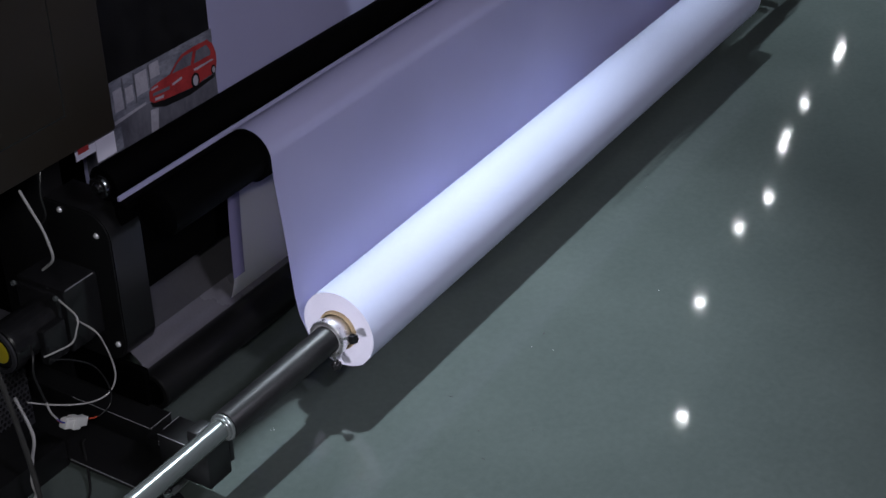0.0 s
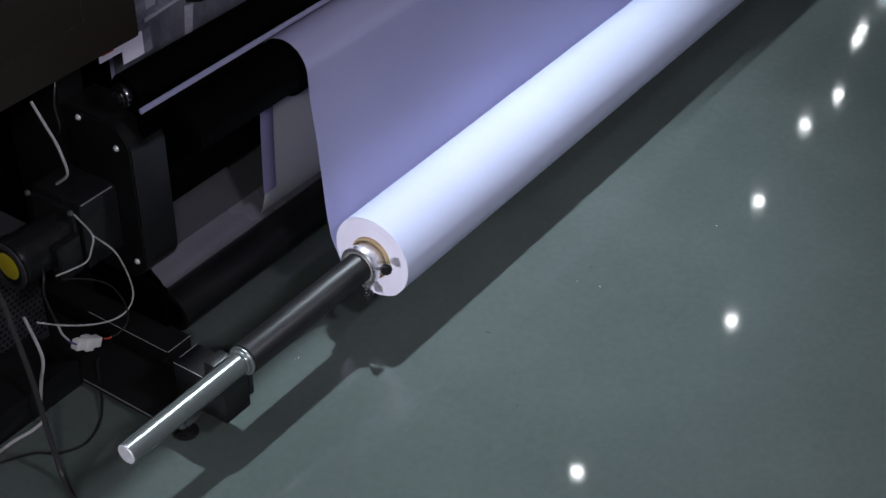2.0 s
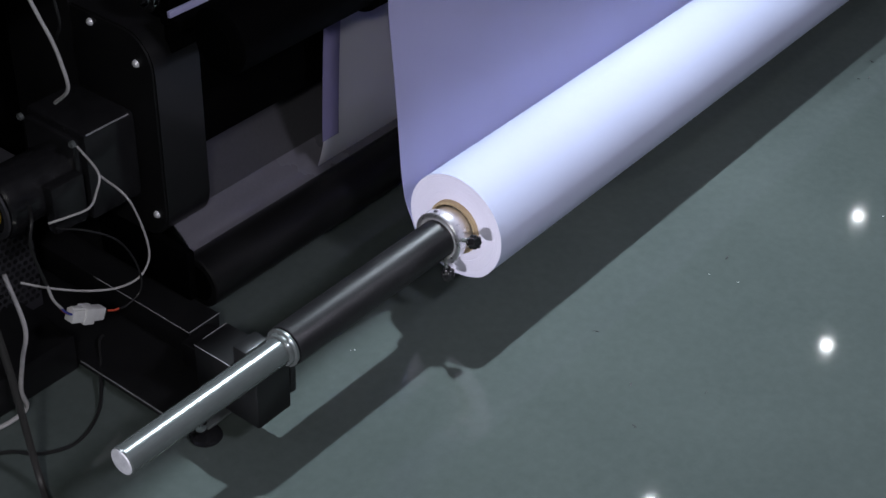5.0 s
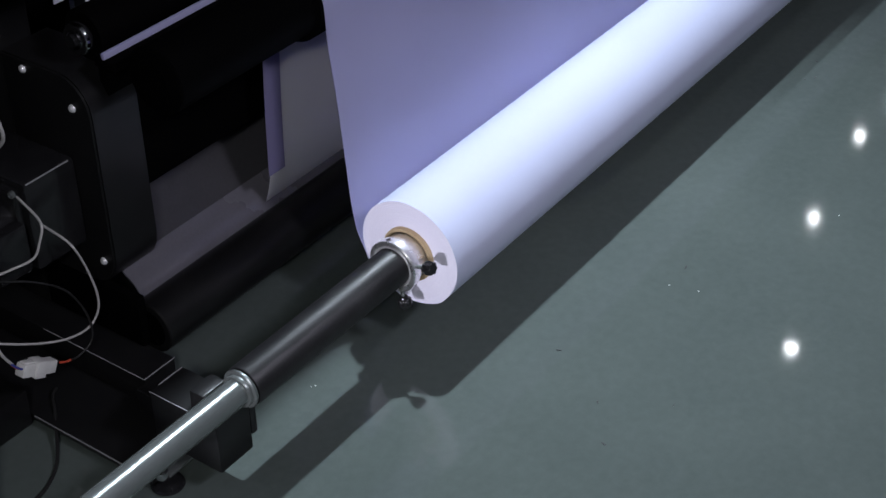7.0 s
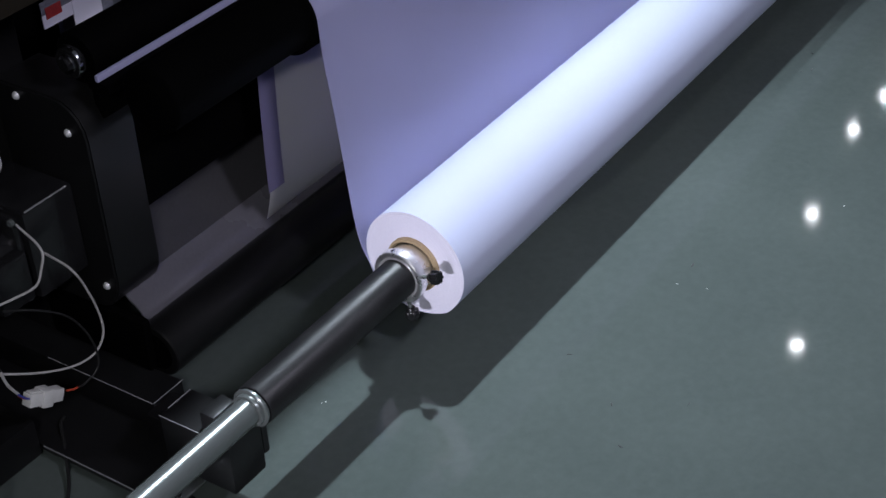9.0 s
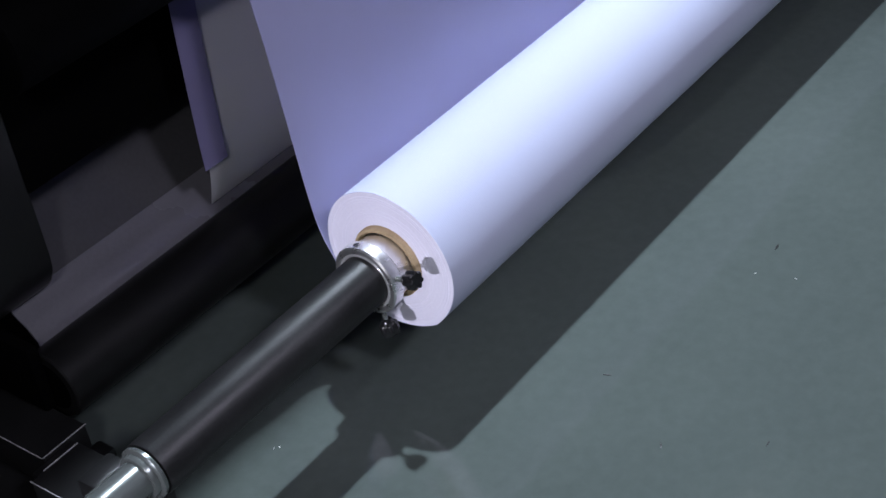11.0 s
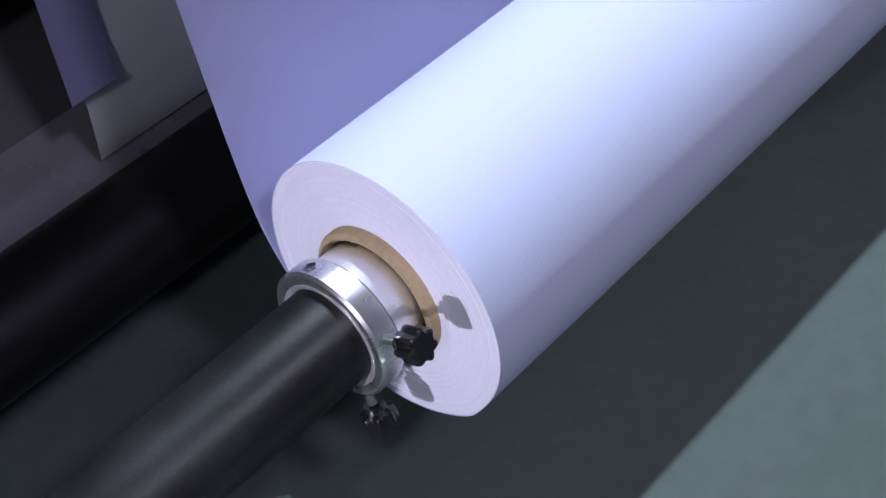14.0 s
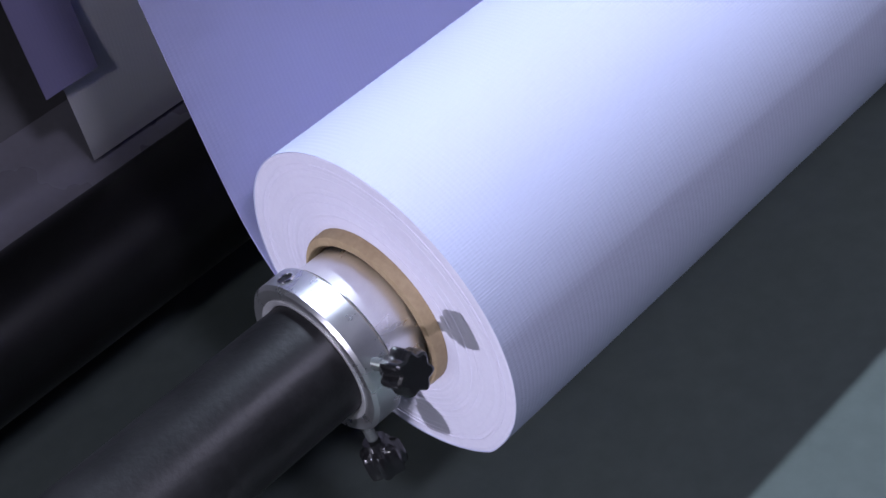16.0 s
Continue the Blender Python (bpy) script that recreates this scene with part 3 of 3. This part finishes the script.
part("print_strip", box(-0.165, -0.1075, 0.0, 0.002, 0.332, 0.352, 0), CLOTH_END, offcut, "bright white printed strip")
part("print_patch", box(-0.165, -0.1075, 0.0, 0.002, 0.3525, 0.372, 0), INK_STREET, offcut)
part("print_patch", box(-0.158, -0.128, -0.0012, -0.0002, 0.345, 0.362, 0), INK_RED, offcut, "red printed patch")


def side_frame():
    """Side plate box, foot and shaft saddle of one end of the take-up unit."""
    t = thing("take_up_stand", "black take-up stand with a foot beam and a shaft saddle", "machine stand", group="stands at the ends of the shaft")
    b = box(-0.300, -0.212, 0.297, 0.465, -0.012, 0.328, 0)
    top = [e for e in b.edges if abs(e.verts[0].co.y - 0.297) < 1e-4 and abs(e.verts[1].co.y - 0.297) < 1e-4 and abs(e.verts[0].co.z - e.verts[1].co.z) < 1e-4]
    bmesh.ops.bevel(b, geom=top, offset=0.055, segments=5, affect="EDGES", profile=0.5)
    bmesh.ops.bevel(b, geom=[e for e in b.edges if abs(e.calc_face_angle(0)) > 1.2], offset=0.003, segments=2, affect="EDGES")
    part("side_box", b, BLACK_PAINT, t)
    part("upright", box(-0.300, -0.240, 0.465, 0.62, -0.1475, 0.47, 0.004), BLACK_PAINT, t)
    part("leg", box(-0.300, -0.285, 0.262, 0.46, -0.0995, -0.0125, 0.004), BLACK_ROLLER_SHADE, t)
    for y, z in ((0.420, 0.313), (0.331, 0.280), (0.319, 0.034), (0.407, 0.035)):
        s = part("screw", lathe([(0.002, 0.0062), (-0.001, 0.0060), (-0.0032, 0.0050), (-0.0045, 0.0036), (-0.0051, 0.0016), (-0.0052, 0.0)], 24), ZINC, t, "bright round screw head", pose(-0.300, y, z))
    # foot towards the roll: a plate low over the floor with an upright arm on it
    part("base_plate", box(-0.460, -0.280, 0.100, 0.95, -0.160, -0.148, 0.003), BLACK_PAINT, t)
    # Edge strips here and below are highlights painted along the stand's edges.
    part("edge_strip", box(-0.4621, -0.4609, 0.1400, 0.3300, -0.1496, -0.1474, 0.0002), EDGE_GLINT, t, "pale strip painted as the highlight along the edge")
    part("arm", box(-0.352, -0.290, 0.212, 0.75, -0.1475, -0.100, 0.004), BLACK_PAINT, t)
    part("arm_link", box(-0.372, -0.315, 0.128, 0.1775, -0.1475, -0.110, 0.003), BLACK_PAINT, t)
    part("arm_shoulder", box(-0.370, -0.312, 0.178, 0.2115, -0.1475, -0.1055, 0.003), BLACK_PAINT, t)
    part("cross_foot", box(-0.95, -0.4635, 0.333, 0.46, -0.162, -0.10, 0.004), BLACK_PAINT, t)
    # saddle that carries the shaft
    part("saddle_block", box(-0.417, -0.353, 0.008, 0.1275, -0.122, -0.035, 0.003), BLACK_PAINT, t)
    part("saddle_lug", box(-0.407, -0.363, 0.036, 0.062, -0.0355, -0.008, 0.004), BLACK_PAINT, t)
    part("saddle_hook", box(-0.3525, -0.341, 0.008, 0.060, -0.100, -0.045, 0.003), BLACK_PAINT, t)
    part("edge_strip", box(-0.4175, -0.3530, 0.0069, 0.0081, -0.0358, -0.0346, 0.0002), EDGE_GLINT, t)
    part("edge_strip", box(-0.3520, -0.2900, 0.2112, 0.2124, -0.1008, -0.0996, 0.0002), EDGE_GLINT, t)
    part("edge_strip", box(-0.4000, -0.3550, 0.1266, 0.1278, -0.0358, -0.0346, 0.0002), EDGE_GLINT, t)
    part("edge_strip", box(-0.3700, -0.3200, 0.1771, 0.1783, -0.1076, -0.1057, 0.0002), EDGE_GLINT, t)
    part("edge_strip", box(-0.3729, -0.3717, 0.1300, 0.1765, -0.1114, -0.1102, 0.0002), EDGE_GLINT, t)
    part("edge_strip", box(-0.3531, -0.3519, 0.2130, 0.4200, -0.1007, -0.0995, 0.0002), EDGE_GLINT, t)
    part("edge_strip", box(-0.4176, -0.4164, 0.0080, 0.1275, -0.0359, -0.0347, 0.0002), EDGE_GLINT, t)
    part("rear_lug", box(-0.324, -0.302, 0.150, 0.1760, -0.1100, -0.096, 0.004), BLACK_PAINT, t)
    part("pivot_bolt", lathe([(0.0, 0.0), (0.0, 0.009), (0.004, 0.010), (0.010, 0.010), (0.012, 0.006), (0.022, 0.006), (0.022, 0)], 24), CHROME, t, "bright bolt head", pose(-0.335, 0.152, -0.106, 0, -70, 0))
    part("levelling_foot", lathe([(0.0, 0.0), (0.0, 0.022), (0.003, 0.024), (0.007, 0.022), (0.010, 0.012), (0.0102, 0.0)], 28), BLACK_PLASTIC, t, "round black levelling foot", pose(-0.440, 0.092, -0.170, 0, -90, 0))
    part("foot_bolt", lathe([(0.0, 0.0), (0.0, 0.009), (0.006, 0.010), (0.011, 0.009), (0.013, 0.005), (0.013, 0.0)], 24), CHROME, t, "bright foot bolt", pose(-0.448, 0.092, -0.148, 0, -90, 0))
    part("foot_lever", box(-0.445, -0.395, 0.080, 0.094, -0.1475, -0.1425, 0.002), STEEL, t, "bright foot lever")
    for y in (0.70, 0.92):
        part("levelling_foot", lathe([(0.0, 0.0), (0.0, 0.026), (0.004, 0.026), (0.0102, 0.012), (0.0102, 0.0)], 28), BLACK_PLASTIC, t, "", pose(-0.40, y, -0.170, 0, -90, 0))
    return t


near_stand = side_frame()
near_stand.matrix_basis = pose(0, 0, AX)
far_stand = copy_thing(near_stand, pose(ROLL_L, 0, AX))
far_stand.scale = (-1, 1, 1)

# ---------- motor on the stand ----------
motor = thing("gear_motor", "black gear motor with a yellow round label on its end", "motor", (0, 0, AX))
part("gearbox", box(-0.392, -0.301, 0.345, 0.470, 0.060, 0.200, 0.006), BLACK_PLASTIC, motor, "black square gearbox")
part("gearbox_lid", box(-0.405, -0.3925, 0.355, 0.460, 0.070, 0.192, 0.004), BLACK_PLASTIC, motor)
m = pose(0, 0.400, 0.125)
part("housing", lathe([(-0.405, 0.0), (-0.405, 0.046), (-0.4950, 0.046), (-0.4970, 0.050), (-0.5150, 0.050), (-0.5190, 0.047), (-0.5190, 0.041)], 56), BLACK_PLASTIC, motor, "round black housing", m)
part("end_ring", lathe([(-0.5190, 0.041), (-0.5220, 0.047), (-0.5260, 0.047), (-0.5270, 0.039), (-0.5210, 0.038)], 56), GREY_METAL, motor, "dull metal end ring", m)
part("end_label", lathe([(-0.5230, 0.0270), (-0.5232, 0.0)], 48), YELLOW, motor, "yellow round label", m)
part("end_plate", lathe([(-0.5220, 0.0390), (-0.5222, 0.0)], 48), BLACK_PLASTIC, motor, "black end plate", m)
part("terminal_box", box(-0.462, -0.4055, 0.338, 0.358, 0.075, 0.150, 0.004), BLACK_PLASTIC, motor)
# Painted highlight on the gearbox's upper front edge.
part("gearbox_glint", box(-0.388, -0.312, 0.3442, 0.3462, 0.1985, 0.2003, 0.0005), EDGE_GLINT, motor, "pale strip painted as the gearbox edge highlight")
for y, z in ((0.352, 0.192), (0.462, 0.192), (0.352, 0.07)):
    part("bolt", lathe([(0.0, 0.0), (-0.004, 0.0), (-0.006, 0.004), (-0.005, 0.0055), (0.0, 0.0055)][::-1], 16), STEEL, motor, "", pose(-0.405, y, z))

supply = thing("power_supply", "grey metal power box with a perforated face", "power box", (0, 0, AX))
part("case", box(-0.67, -0.41, 0.475, 0.60, -0.1478, 0.12, 0.003), GREY_METAL, supply)
holes = bmesh.new()
for i in range(22):
    for k in range(20):
        x, z = -0.655 + 0.0112 * i + 0.0056 * (k % 2), -0.125 + 0.0115 * k
        bmesh.ops.create_circle(holes, cap_ends=True, segments=8, radius=0.0042, matrix=Matrix.Translation((x, 0.4740, z)) @ Matrix.Rotation(radians(90), 4, "X"))
tagged(part("perforation", holes, BLACK_PLASTIC, supply, "rows of small round holes"), kind="stuff")
strap = part("grey_bracket", box(-0.012, 0.012, -0.002, 0.002, -0.13, 0.06, 0.001, box(-0.012, 0.012, -0.03, 0.002, -0.134, -0.130, 0.001)), GREY_METAL, None, "", pose(-0.535, 0.47, 0.50, 0, 18, 0))
tagged(strap, "bent grey sheet metal bracket beside the motor", "bracket")

# ---------- cables ----------
def cable_thing(points, r, mat, label, name="cable"):
    t = part(name, cable([(x, y, z + AX) for x, y, z in points], r), mat)
    return tagged(t, label, "cable")


wire = thing("plug_cable", "looped grey wires joined by a white plastic connector", "cable", (0, 0, AX))
conn = bmesh.new()
box(-0.035, 0.035, -0.010, 0.010, -0.011, 0.011, 0.002, conn)
box(-0.010, 0.012, -0.013, 0.013, -0.015, 0.014, 0.002, conn)
box(-0.033, -0.012, -0.006, 0.006, 0.0115, 0.014, 0.001, conn)
part("connector", conn, WHITE_PLASTIC, wire, "white plastic connector", pose(-0.464, 0.298, -0.041, 0, 26, 0) @ Matrix.Scale(0.86, 4))
part("grey_wire", cable([(-0.400, 0.352, 0.185), (-0.408, 0.302, 0.168), (-0.418, 0.298, 0.143), (-0.432, 0.30, 0.123), (-0.466, 0.305, 0.123), (-0.490, 0.315, 0.121)], 0.0017), CABLE_GREY, wire)
part("grey_wire", cable([(-0.372, 0.345, 0.125), (-0.369, 0.302, 0.112), (-0.352, 0.30, 0.069), (-0.339, 0.30, 0.014), (-0.341, 0.30, -0.019), (-0.362, 0.30, -0.037), (-0.400, 0.30, -0.033), (-0.449, 0.302, -0.011), (-0.504, 0.306, 0.023), (-0.545, 0.32, 0.05)], 0.0017), CABLE_GREY, wire)
part("black_wire", cable([(-0.483, 0.31, 0.112), (-0.438, 0.302, 0.087), (-0.394, 0.30, 0.049), (-0.370, 0.298, 0.006), (-0.361, 0.296, -0.035), (-0.367, 0.297, -0.061), (-0.391, 0.298, -0.070), (-0.405, 0.298, -0.068)], 0.0016), CABLE_BLACK, wire)
part("red_wire", cable([(-0.404, 0.300, -0.069), (-0.412, 0.300, -0.067), (-0.424, 0.299, -0.060)], 0.0017), CABLE_RED, wire)
part("red_wire", cable([(-0.483, 0.299, -0.032), (-0.492, 0.300, -0.025), (-0.500, 0.301, -0.014)], 0.0017), CABLE_RED, wire)
part("blue_wire", cable([(-0.483, 0.294, -0.030), (-0.494, 0.294, -0.021), (-0.503, 0.296, -0.009)], 0.0016), CABLE_BLUE, wire)
part("grey_wire", cable([(-0.500, 0.299, -0.012), (-0.512, 0.300, 0.012), (-0.518, 0.300, 0.040)], 0.0022), CABLE_GREY, wire, "pale heat-shrink sleeve")
part("black_wire", cable([(-0.518, 0.300, 0.040), (-0.529, 0.302, 0.091), (-0.530, 0.304, 0.118), (-0.519, 0.31, 0.142), (-0.505, 0.33, 0.150)], 0.0025), CABLE_BLACK, wire)
cable_thing([(-0.478, 0.31, 0.47), (-0.464, 0.302, 0.419), (-0.454, 0.30, 0.389), (-0.445, 0.30, 0.354), (-0.436, 0.305, 0.309), (-0.430, 0.345, 0.27)], 0.0026, CABLE_GREY, "grey cable running down to the gear motor")
cable_thing([(-0.420, 0.31, 0.50), (-0.434, 0.302, 0.475), (-0.442, 0.30, 0.447), (-0.437, 0.302, 0.405), (-0.425, 0.33, 0.37)], 0.0021, CABLE_BLACK, "thin black cable beside the end cover")
cable_thing([(-0.405, 0.345, -0.143), (-0.420, 0.336, -0.142), (-0.450, 0.300, -0.150), (-0.504, 0.244, -0.1665), (-0.566, 0.218, -0.1665), (-0.613, 0.238, -0.1665), (-0.640, 0.275, -0.1665), (-0.70, 0.31, -0.1665)], 0.0026, CABLE_BLACK, "thin black cable looping on the floor")
cable_thing([(-0.555, 0.34, 0.06), (-0.563, 0.30, -0.005), (-0.577, 0.297, -0.051), (-0.585, 0.302, -0.105), (-0.575, 0.312, -0.150), (-0.600, 0.318, -0.1635), (-0.66, 0.325, -0.1640), (-0.80, 0.32, -0.1640)], 0.0034, CABLE_GREY, "thick grey cable coming down to the floor")
cable_thing([(-0.692, 0.24, 0.30), (-0.688, 0.205, 0.262), (-0.676, 0.20, 0.169), (-0.661, 0.20, 0.045), (-0.652, 0.20, -0.075), (-0.655, 0.185, -0.145), (-0.675, 0.14, -0.1630), (-0.72, 0.03, -0.1630)], 0.0053, CABLE_BROWN, "thick dark cable hanging down beside the machine")

# ---------- specks on the floor ----------
rng = random.Random(11)
for x, y in ((-0.030, -0.358), (1.20, -0.14), (0.043, -0.305), (1.117, -0.151), (1.135, -0.165), (0.415, -0.254), (0.113, -0.196), (0.10, -0.40)):
    b = bmesh.new()
    bmesh.ops.create_icosphere(b, subdivisions=1, radius=1, matrix=Matrix.Rotation(rng.uniform(0, 3), 4, "Z") @ Matrix.Diagonal((rng.uniform(0.003, 0.007), rng.uniform(0.0008, 0.0018), 0.0007, 1)))
    tagged(part("lint_scrap", b, CABLE_BLACK, None, "", pose(x, y, 0.0009)), "tiny dark scrap of lint on the floor", "debris", "scraps on the floor")

for x, y in ((-0.168, 0.062), (-0.163, 0.058), (0.368, -0.302), (0.356, -0.255), (0.70, -0.40)):
    b = bmesh.new()
    bmesh.ops.create_icosphere(b, subdivisions=1, radius=1, matrix=Matrix.Rotation(rng.uniform(0, 3), 4, "Z") @ Matrix.Diagonal((rng.uniform(0.0012, 0.0025), rng.uniform(0.0006, 0.0011), 0.0006, 1)))
    tagged(part("paper_speck", b, WHITE_PLASTIC, None, "", pose(x, y, 0.0008)), "tiny pale speck of paper on the floor", "debris", "scraps on the floor")
